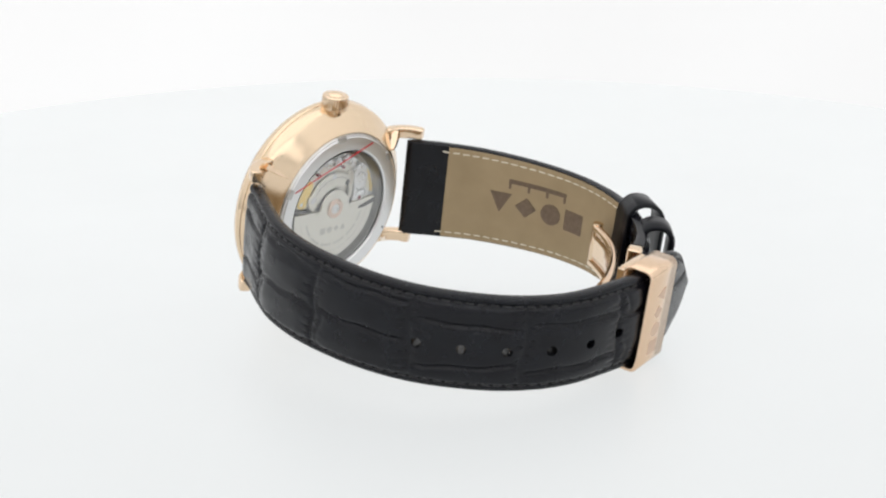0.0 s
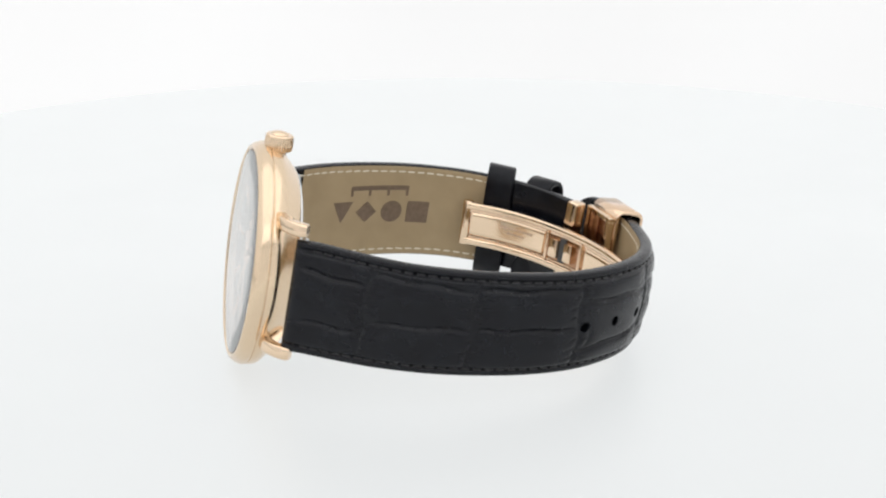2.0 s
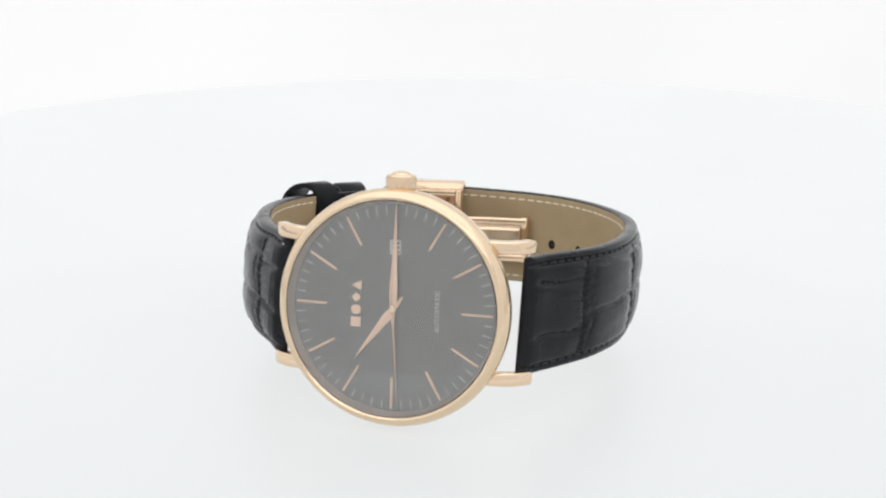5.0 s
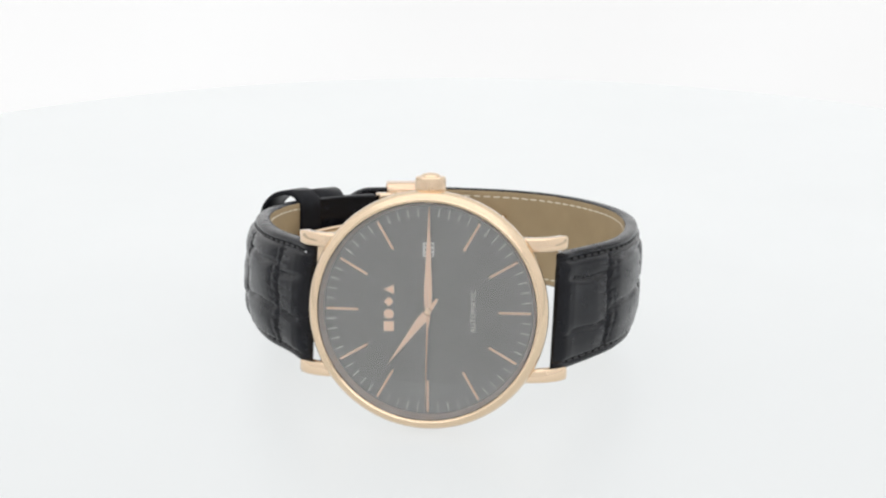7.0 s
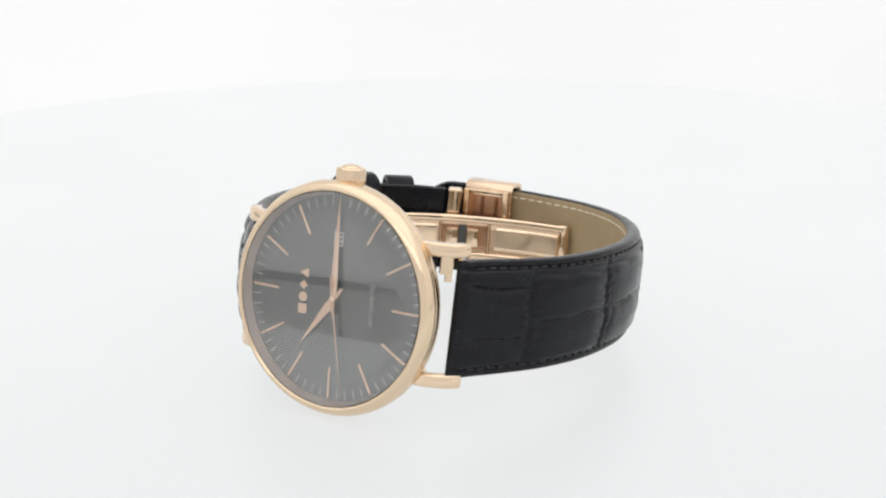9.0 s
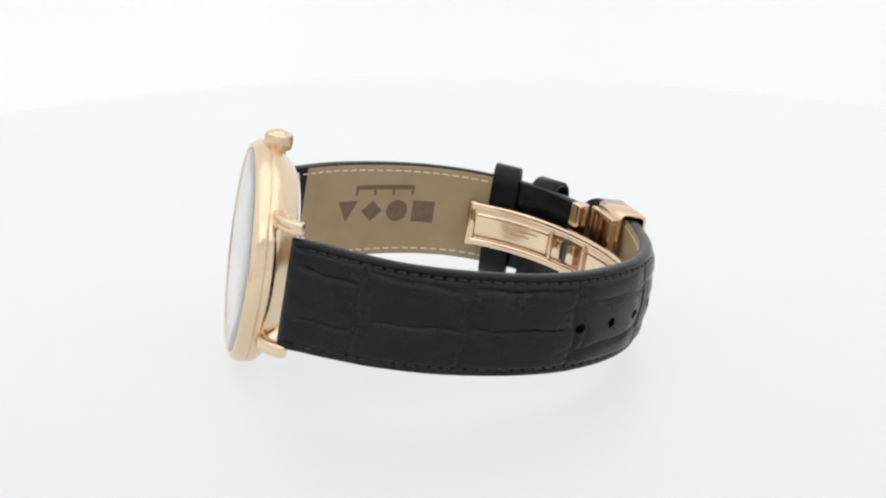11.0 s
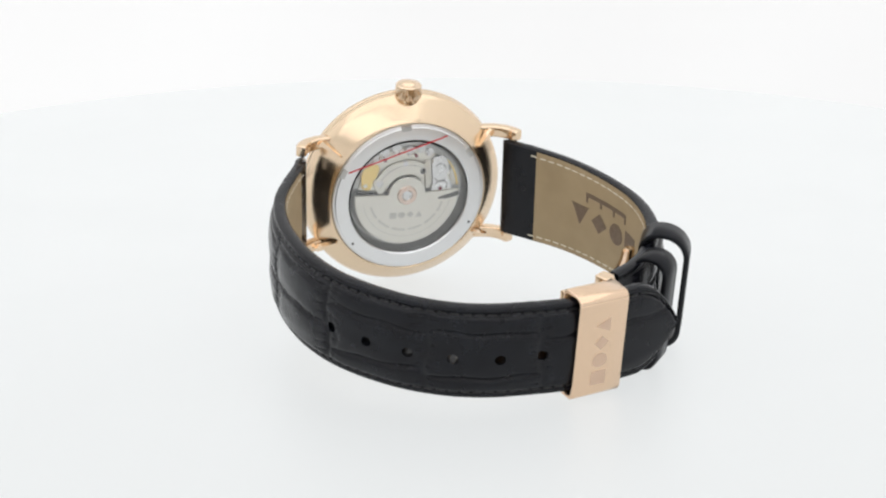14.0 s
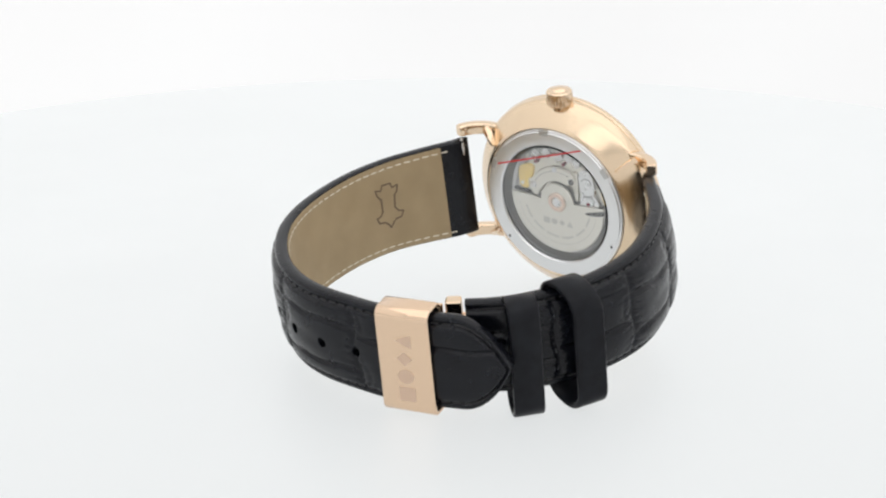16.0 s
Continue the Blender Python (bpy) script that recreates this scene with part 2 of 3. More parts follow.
softbox = tagged(new("softbox"), label="wide black softbox with a glowing white front", category="softbox")
part("diffuser", box("diffuser", (1300, 12, 400), FABRIC_SOFT, 4, 1), softbox, "glowing white cloth front")
for dx, dz, sx, sz in ((0, 210, 1340, 20), (0, -210, 1340, 20), (660, 0, 20, 400), (-660, 0, 20, 400)):
    part("rim", box("rim", (sx, 60, sz), BLACK_CLOTH, 3, 1, Matrix.Translation((dx, -20, dz))), softbox)
part("back_cover", box("back_cover", (1296, 20, 396), BLACK_CLOTH, 4, 1, Matrix.Translation((0, -36, 0))), softbox)
softbox.matrix_world = pose(0, -0.78, 0.68, -18, 0, 0)

turntable = tagged(new("turntable"), label="round white translucent lit acrylic turntable under the watch", category="turntable")
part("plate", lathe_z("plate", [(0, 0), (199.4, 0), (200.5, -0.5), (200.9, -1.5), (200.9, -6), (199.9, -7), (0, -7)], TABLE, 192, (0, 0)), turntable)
part("plinth", lathe_z("plinth", [(0, -7.2), (120, -7.2), (122, -9), (122, -498), (120, -499.8), (0, -499.8)], BASE, 96, (0, 0)), turntable, "light grey drive housing")

# ---- the watch: x runs to six o'clock, y to the back, z to the crown ----
watch = tagged(new("wrist_watch"), label="rose gold automatic watch with grey dial and black leather strap", category="watch")


def turn_at(t):
    """Degrees by which the turntable has turned; it slows, stops and comes back."""
    d0, d = 3.869, abs(t - 6.4644)
    x, past = min(d, d0) / d0, max(d - d0, 0.0)
    return 9.80 - 26.953 * (past + d0 * x ** 4 / 4) - 48.289 * d0 * (x ** 2 / 2 - x ** 4 / 4) + 48.308 * d0 * (x ** 3 / 3 - x ** 4 / 4)


REST = Matrix(((0.96266, 0.26903, 0.03002, -0.01033), (-0.27027, 0.94896, 0.16257, -0.03587), (0.01525, -0.16461, 0.98624, 0.02023), (0, 0, 0, 1)))

# case
UP = (-0.04, 0.1)  # the case ring sits a touch off the dial's middle
case = part("case", lathe_y("case", [(18.05, 0.6), (18.05, -1.4), (18.15, -1.8), (18.5, -1.98), (19.02, -1.8), (19.5, -1.15), (19.8, -0.4), (19.87, 0.2), (19.76, 0.5), (19.62, 0.58), (19.62, 0.68), (19.74, 0.74),
                                    (19.76, 1.0), (19.68, 1.7), (19.45, 2.35), (19.1, 2.8), (18.3, 3.55), (17.2, 4.55), (16.1, 5.55), (15.8, 5.8), (15.45, 6.0), (15.3, 5.9), (15.2, 5.4), (15.2, 4.0)], CASE_GOLD, 192, UP), watch, "polished rose gold round case")


def lug(side, up):
    """A slim bar that leaves the case and bends back to hold the strap."""
    line = [(14.9, 2.0), (16.4, 2.0), (18.0, 2.3), (19.6, 3.1), (20.8, 4.2), (21.7, 5.8)]
    q, w, length = spline(line, 0.5)
    verts, faces, k = [], [], 12
    for i, (p, d) in enumerate(zip(q, w)):
        u = i / (len(q) - 1)
        hy = 0.95 + 0.1 * u
        hz = 1.15
        if i in (0, len(q) - 1):
            hy, hz = hy * 0.8, hz * 0.85
        for j in range(k):
            a = 2 * math.pi * j / k + math.pi / k
            ca, sa = math.cos(a), math.sin(a)
            cy = math.copysign(abs(ca) ** 0.32, ca) * hy
            cz = math.copysign(abs(sa) ** 0.32, sa) * hz
            verts.append((side * (p[0] - d[1] * cy), p[1] + d[0] * cy, up * 10.9 + cz + 0.2))
    n = len(q)
    for i in range(n - 1):
        for j in range(k):
            faces.append((i * k + j, i * k + (j + 1) % k, (i + 1) * k + (j + 1) % k, (i + 1) * k + j))
    faces += [tuple(range(k)), tuple(range((n - 1) * k, n * k))]
    arm = part("lug", mesh("lug", verts, faces, GOLD, sharp=50), case)
    # the foot of the lug runs in over the sloping back of the case
    foot = [(17.0, 3.0, 11.2), (16.0, 3.9, 10.6), (14.9, 4.8, 9.8), (13.8, 5.4, 9.1)]
    verts, faces = [], []
    for i, (x, y, z) in enumerate(foot):
        w, h = 0.8 - 0.18 * i, 0.75 - 0.1 * i
        for a, b in ((-w, -h), (w, -h), (w * 0.7, h), (-w * 0.7, h)):
            verts.append((side * (x + 0.6 * a + 0.35 * b), y + 0.85 * b, up * (z - 0.7 * a + 0.2 * b) + 0.2))
    for i in range(3):
        for j in range(4):
            faces.append((i * 4 + j, i * 4 + (j + 1) % 4, i * 4 + 4 + (j + 1) % 4, i * 4 + 4 + j))
    faces += [(0, 1, 2, 3), (12, 13, 14, 15)]
    part("lug_foot", mesh("lug_foot", verts, faces, GOLD, sharp=50), arm)


for side in (-1, 1):
    for up in (-1, 1):
        lug(side, up)
    part("spring_bar", lathe_z("spring_bar", [(0, -9.6), (0.3, -9.6), (0.3, -8.9), (0.5, -8.8), (0.5, 8.8), (0.3, 8.9), (0.3, 9.6), (0, 9.6)], STEEL, 20, (21.0, 6.0) if side > 0 else (-21.0, 5.0)), watch, "thin steel spring bar between the lugs")

# crown with its knurled rim and domed cap
knurl = lambda i, j: -0.13 if (i % 3 == 0 and 2 < j < 7) else 0.0
crown = part("crown", lathe_z("crown", [(0, 17.2), (1.7, 17.2), (1.5, 19.0), (2.3, 19.2), (2.5, 19.45), (2.52, 20.2), (2.52, 21.2), (2.45, 21.8), (2.25, 22.0), (1.6, 22.05)], GOLD, 96, (0, 2.15), knurl), watch, "knurled rose gold crown")
part("cap", lathe_z("cap", [(1.7, 22.0), (1.6, 22.15), (1.2, 22.4), (0.6, 22.55), (0, 22.6)], GOLD, 32, (0, 2.15)), crown)

# dial
dial = part("dial", lathe_y("dial", [(0.01, 0.1), (17.5, 0.1), (17.5, 0.5), (0.01, 0.5)], DIAL, 128), watch, "anthracite grey sunray dial with slim hour markers")
part("rehaut", lathe_y("rehaut", [(18.03, -1.64), (17.9, -1.3), (17.35, -0.3), (17.2, 0.06), (17.45, 0.09)], REHAUT, 128, UP), watch, "thin rose gold ring round the dial")
index_mesh = box("hour_marker", (0.4, 0.3, 5.15), SATIN_GOLD, 0.08, 1)
tick_mesh = box("minute_mark", (0.13, 0.03, 1.35), TICK, 0)
for k in range(60):
    a = 2 * math.pi * k / 60
    turn = Matrix.Rotation(a - math.pi / 2, 4, "Y")
    if k % 5 == 0 and k != 15:
        part("hour_marker", index_mesh, dial, m=turn @ Matrix.Translation((0, -0.05 * MM, 14.18 * MM)))
    elif k % 5:
        part("minute_mark", tick_mesh, dial, m=turn @ Matrix.Translation((0, 0.08 * MM, 16.1 * MM)))


def hand(name, x, z, length, width, tail, y, label):
    """A tapered hand that points to (x, z), with a ridge along it."""
    ang = math.atan2(x, z)
    prof = [(-tail, width * 0.3), (0, width * 0.72), (length * 0.18, width), (length, 0.09)]
    verts, faces = [], []
    for u, w in prof:
        verts += [(-w / 2, y, u), (0, y - 0.14, u), (w / 2, y, u), (0, y + 0.05, u)]
    for i in range(3):
        for j in range(4):
            faces.append((i * 4 + j, i * 4 + (j + 1) % 4, i * 4 + 4 + (j + 1) % 4, i * 4 + 4 + j))
    faces += [(0, 1, 2, 3), (12, 13, 14, 15)]
    me = mesh(name, verts, faces, SATIN_GOLD, smooth=False)
    return part(name, me, dial, label, m=Matrix.Rotation(ang, 4, "Y"))


hand("hour_hand", -6.5, -8.8, 11.0, 1.5, 2.6, -0.3, "tapered rose gold hour hand")
hand("minute_hand", 0.15, 17.2, 17.3, 1.4, 2.6, -0.55, "tapered rose gold minute hand")
second_hand = hand("second_hand", 0.0, 1.0, 16.0, 0.34, 4.0, -0.8, "thin rose gold second hand")
part("hand_cap", lathe_y("hand_cap", [(0.01, -1.0), (0.5, -0.97), (0.62, -0.85), (0.62, 0.05)], GOLD, 32), dial)

# date window beside the crown
date = part("date_window", box("date_window", (1.9, 0.1, 2.45), WHITE, 0.03, 1, Matrix.Translation((0.0, 0.06, 10.15))), dial, "white date window")
for dz in (-0.75, 0.0, 0.75):
    part("bar", box("bar", (1.2, 0.03, 0.35), DARK, 0, 1, Matrix.Translation((0.1, -0.005, 10.15 + dz))), date)


def emblem(parent, mat, place, size, name="emblem_shape"):
    """Four plain shapes in a row. place(u, v) gives a pose in metres; u runs along, v across."""
    w, h = size
    for k, shape in enumerate(("block", "disc", "diamond", "triangle")):
        u = (k - 1.5) * w / 4
        b = w / 4 * 0.8
        if shape == "block":
            outs = [[(-b / 2, -h / 2), (b / 2, -h / 2), (b / 2, h / 2), (-b / 2, h / 2)]]
        elif shape == "triangle":
            outs = [[(-b / 2, -h / 2), (b / 2, -h / 2), (0, h / 2)]]
        elif shape == "diamond":
            outs = [[(-b / 2, 0), (0, -h / 2), (b / 2, 0), (0, h / 2)]]
        else:
            outs = [[(b / 2 * math.cos(2 * math.pi * i / 24), h / 2 * math.sin(2 * math.pi * i / 24)) for i in range(24)]]
        verts, faces = [], []
        for n_out, o in enumerate(outs):
            base, n = len(verts), len(o)
            verts += [(x, -0.03, z) for x, z in o] + [(x, 0.03, z) for x, z in o]
            faces += [tuple(base + i for i in range(n)), tuple(base + n + i for i in reversed(range(n)))]
            faces += [(base + i, base + (i + 1) % n, base + n + (i + 1) % n, base + n + i) for i in range(n)]
        me = mesh(name, verts, faces, mat, smooth=False)
        part(name, me, parent, m=place(u, 0.0))


def text(name, body, height, mat, parent, m, stretch=1.0):
    curve = bpy.data.curves.new(name, "FONT")
    curve.body, curve.size, curve.align_x, curve.align_y, curve.extrude = body, height * 1.38 * MM, "CENTER", "CENTER", 0.02 * MM
    curve.space_character = stretch
    ob = bpy.data.objects.new(name, curve)
    scene.collection.objects.link(ob)
    me = bpy.data.meshes.new_from_object(ob.evaluated_get(bpy.context.evaluated_depsgraph_get()))
    bpy.data.objects.remove(ob)
    me.materials.append(mat)
    part(name, me, parent, m=m)


# on the dial words run towards three o'clock, with twelve above
READ = Matrix(((0, -1, 0, 0), (0, 0, -1, 0), (1, 0, 0, 0), (0, 0, 0, 1)))
FLAT = Matrix(((0, 0, -1, 0), (0, 1, 0, 0), (1, 0, 0, 0), (0, 0, 0, 1)))
text("writing", "AUTOMATIC", 0.88, TICK, dial, Matrix.Translation((7.45 * MM, 0.07 * MM, 0.1 * MM)) @ READ, 1.02)
emblem(dial, SATIN_GOLD, lambda u, v: Matrix.Translation((-6.55 * MM, 0.05 * MM, (u + 0.35) * MM)) @ FLAT, (8.2, 1.7), "emblem_shape")

# front glass, level with the bezel
crystal = part("crystal", lathe_y("crystal", [(0.01, -1.9), (8, -1.9), (14, -1.9), (17.8, -1.89), (17.97, -1.85), (18.02, -1.78), (18.02, -1.68), (12, -1.66), (0.01, -1.66)], GLASS, 128, UP), watch, "clear flat glass over the dial")
crystal.visible_shadow = False

# back: steel ring, movement, glass
back = part("case_back", lathe_y("case_back", [(15.25, 5.0), (15.2, 6.0), (15.05, 6.25), (14.75, 6.3), (14.6, 6.5), (13.2, 6.6), (12.2, 6.55), (11.95, 6.3), (11.95, 4.9), (15.25, 4.9)], SATIN_STEEL, 128, UP), watch, "satin steel case back ring with a window")
for a in (24, 85, 144):
    ca, sa = math.cos(radians(a)), math.sin(radians(a))
    part("notch", box("notch", (1.2, 0.5, 2.0), GREY_METAL, 0.15, 2, pose(14.5 * ca, 6.3, 14.5 * sa + 0.15, 0, -a, 0)), back)
for a in (-40, 207):
    part("dimple", lathe_y("dimple", [(0.01, 6.62), (0.24, 6.62), (0.28, 6.55)], DARK, 16, (14.1 * math.cos(radians(a)), 14.1 * math.sin(radians(a)) + 0.15)), back)
movement = part("movement", lathe_y("movement", [(0.01, 3.3), (11.9, 3.3), (11.9, 3.0), (0.01, 3.0)], GREY_METAL, 96), watch, "movement with steel bridges behind glass")
part("ring", lathe_y("ring", [(10.5, 3.4), (11.2, 3.6), (11.75, 4.4), (11.9, 5.2)], GREY_METAL, 96), movement)


def ring_piece(name, r0, r1, a0, a1, y0, y1, mat, parent, label="", n=48):
    """A piece of a ring between two radii and two angles, its outer face with a fine chamfer."""
    e = min(0.12, (r1 - r0) * 0.2, (y1 - y0) * 0.4)
    verts, faces = [], []
    for i in range(n + 1):
        a = radians(a0 + (a1 - a0) * i / n)
        for r, y in ((r0, y0), (r1, y0), (r1, y1 - e), (r1 - e, y1), (r0 + e, y1), (r0, y1 - e)):
            verts.append((r * math.cos(a), y, r * math.sin(a)))
    for i in range(n):
        for j in range(6):
            faces.append((i * 6 + j, i * 6 + (j + 1) % 6, i * 6 + 6 + (j + 1) % 6, i * 6 + 6 + j))
    faces += [tuple(range(6)), tuple(range(n * 6, n * 6 + 6))]
    return part(name, mesh(name, verts, faces, mat, sharp=25), parent, label)


def plate(name, corners, y0, y1, mat, label="", ease=0.14):
    """A plate with a rounded outline through its corners and a fine chamfer."""
    p = np.array(corners, float)
    n, out = len(p), []
    for i in range(n):
        a, b, c, d = p[i - 1], p[i], p[(i + 1) % n], p[(i + 2) % n]
        for u in np.linspace(0, 1, 6, endpoint=False):
            out.append(0.5 * (2 * b + (c - a) * u + (2 * a - 5 * b + 4 * c - d) * u * u + (3 * b - a - 3 * c + d) * u ** 3))
    out = np.array(out)
    mid, k = out.mean(0), len(out)
    small = mid + (out - mid) * (1 - ease / np.linalg.norm(out - mid, axis=1).mean())
    verts = [(x, y0, z) for x, z in out] + [(x, y1 - ease * 0.7, z) for x, z in out] + [(x, y1, z) for x, z in small]
    faces = [tuple(range(k)), tuple(range(2 * k, 3 * k))]
    for r in (0, k):
        faces += [(r + i, r + (i + 1) % k, r + k + (i + 1) % k, r + k + i) for i in range(k)]
    return part(name, mesh(name, verts, faces, mat, sharp=25), movement, label)


def stud(name, x, z, r, y, mat):
    return part(name, lathe_y(name, [(0.01, y), (r * 0.75, y), (r, y - 0.1), (r, y - 0.6)], mat, 24, (x, z)), movement)


rotor = ring_piece("rotor", 0.6, 10.45, 177, 363, 4.6, 5.0, MATT_STEEL, movement, "silver half-disc winding rotor")
ring_piece("rotor_hub", 0.6, 3.75, 0, 180, 4.6, 5.0, MATT_STEEL, movement)
for x, z in ((4.7, -0.5), (-4.5, -1.0)):
    stud("rotor_shoulder", x, z, 0.75, 5.02, MATT_STEEL)
ring_piece("rotor_line", 8.75, 8.83, 190, 350, 4.98, 5.015, GREY_ETCH, movement)
ring_piece("main_plate", 3.0, 9.6, 8, 172, 3.4, 3.8, MATT_STEEL, movement)
ring_piece("edge_plate", 9.9, 10.9, 30, 150, 3.4, 4.0, GREY_METAL, movement)
ring_piece("bridge", 4.1, 7.0, 22, 122, 4.0, 4.5, MATT_STEEL, movement, "broad curved steel bridge")
plate("bridge_lobe", [(6.6, 3.4), (6.5, 1.9), (5.6, 0.4), (4.6, 0.6), (4.3, 1.9), (5.0, 3.2)], 3.9, 4.45, MATT_STEEL)
plate("bridge_lobe", [(-3.4, 6.4), (-4.6, 6.3), (-4.7, 3.0), (-4.4, 0.9), (-3.9, 1.2), (-3.7, 3.0)], 3.9, 4.48, MATT_STEEL)
ring_piece("bridge_line", 6.1, 6.17, 26, 118, 4.4, 4.515, DARK, movement)
plate("gilt_plate", [(8.9, 5.4), (7.2, 6.4), (5.6, 6.1), (5.9, 4.2), (6.8, 2.4), (7.2, 1.2), (8.7, 1.4), (9.1, 3.1)], 3.8, 4.15, BRASS, "gilt brass plate")
plate("balance_cock", [(-5.0, 7.0), (-6.6, 7.5), (-7.9, 6.9), (-8.4, 4.4), (-8.1, 2.9), (-9.1, 1.5), (-8.8, 0.1), (-6.8, -0.8), (-5.0, 0.1), (-5.2, 2.4), (-4.9, 4.6)], 3.9, 4.55, STEEL, "pale steel balance cock")
for x, z, r, a0, a1 in ((-6.6, 4.9, 1.0, 20, 190), (-6.7, 3.2, 1.0, 200, 350), (-6.9, 1.2, 1.15, 30, 250)):
    o = ring_piece("spring_groove", r, r + 0.13, a0, a1, 4.5, 4.6, DARK, movement, n=20)
    o.location = (x * MM, 0, z * MM)
ring_piece("balance_rim", 10.2, 10.55, 140, 174, 3.9, 4.3, BRASS, movement, "thin gilt balance rim")
plate("train_plate", [(-8.9, 5.2), (-10.0, 3.9), (-10.2, 1.6), (-9.5, 0.9), (-9.0, 2.6)], 3.5, 3.9, MATT_STEEL)
# flat dark plates paint the shade in the gaps beside the rotor
plate("gap_shade", [(-6.6, -0.9), (-8.8, -0.3), (-10.4, 0.1), (-10.4, -0.8), (-8.6, -1.25), (-6.6, -1.35)], 4.99, 5.02, DARK, ease=0.02)
plate("gap_shade", [(10.0, 1.1), (8.4, 0.75), (6.9, 0.65), (6.8, 0.4), (8.4, 0.4), (10.0, 0.6)], 3.9, 4.3, DARK, ease=0.02)
# steel screws, and one DARK stud that paints the shade of a hole
for x, z, r, y, mat in ((5.5, 2.6, 0.72, 4.62, STEEL), (0.5, 6.5, 0.55, 4.65, STEEL), (-3.1, 4.6, 0.62, 4.56, DARK), (8.3, 2.2, 0.4, 4.3, STEEL), (-6.1, 6.6, 0.35, 4.68, STEEL)):
    stud("bridge_stud", x, z, r, y, mat)
for x, z, r in ((4.7, 8.8, 1.0), (2.3, 9.5, 0.95), (-0.4, 9.0, 1.0), (-2.6, 9.2, 0.9), (-4.3, 8.4, 0.85), (6.3, 8.0, 0.7)):
    part("wheel", lathe_y("wheel", [(0.01, 4.3), (r * 0.3, 4.3), (r * 0.34, 4.15), (r * 0.75, 4.12), (r, 4.22), (r, 3.7)], STEEL, 28, (x, z)), movement)
for x, z, r in ((4.6, 7.5, 0.36), (-1.6, 8.0, 0.32), (-6.8, 0.7, 0.42)):
    part("jewel", lathe_y("jewel", [(0.01, 4.6), (r * 0.4, 4.6), (r * 0.6, 4.66), (r, 4.6), (r, 3.7)], JEWEL, 20, (x, z)), movement)
part("bearing", lathe_y("bearing", [(1.0, 5.2), (1.15, 5.35), (1.75, 5.35), (1.95, 5.15), (1.95, 4.8)], COPPER, 40), movement, "copper-coloured rotor bearing ring")
part("screw", lathe_y("screw", [(0.01, 5.3), (0.85, 5.3), (1.0, 5.15), (1.0, 4.9)], STEEL, 32), movement)
# etched emblem and words on the rotor: too small to read
AWAY = Matrix(((-1, 0, 0, 0), (0, -1, 0, 0), (0, 0, 1, 0), (0, 0, 0, 1)))
emblem(rotor, GREY_ETCH, lambda u, v: Matrix.Translation((-u * MM, 5.02 * MM, -4.2 * MM)) @ AWAY, (7.0, 1.25))
for k in range(34):
    a = radians(197 + 146 * k / 33)
    if k % 6 != 4:
        part("bar", box("bar", (0.4, 0.05, 0.45), GREY_ETCH, 0), rotor, m=Matrix.Translation((7.4 * MM * math.cos(a), 5.01 * MM, 7.4 * MM * math.sin(a))) @ Matrix.Rotation(-a + math.pi / 2, 4, "Y"))
window = part("back_glass", lathe_y("back_glass", [(0.01, 6.3), (11.7, 6.3), (11.72, 5.7), (0.01, 5.7)], GLASS, 96), watch, "clear glass in the case back")
window.visible_shadow = False
red = Vector((-19.2, 0, 6.3))
part("red_line", box("red_line", (red.length, 0.03, 0.28), RED, 0, 1, Matrix.Translation((2.7, 6.63, 9.45)) @ Matrix.Rotation(-math.atan2(red.z, red.x), 4, "Y")), watch, "thin red line on clear protective film")

# ---- strap ----
LONG = Band([(21.1, 4.5), (22.3, 8), (25.6, 14), (28.6, 20.5), (30.2, 28), (30.3, 35.5), (29.2, 43.5), (26.6, 51), (22.6, 57.2), (17.2, 62.8), (11.2, 66.6), (5, 68.6), (-2, 69.2), (-9, 69.2),
             (-16, 67.8), (-22, 66.0), (-29.8, 63.0)], 1)
SHORT = Band([(-18.6, 3.4), (-21.9, 8), (-27.0, 14.5), (-30.8, 22), (-33.3, 30), (-33.9, 37), (-32.7, 44.2), (-29.5, 51.2), (-24.8, 57), (-19.5, 60.6)], -1, lift=0.35)
random.seed(4)


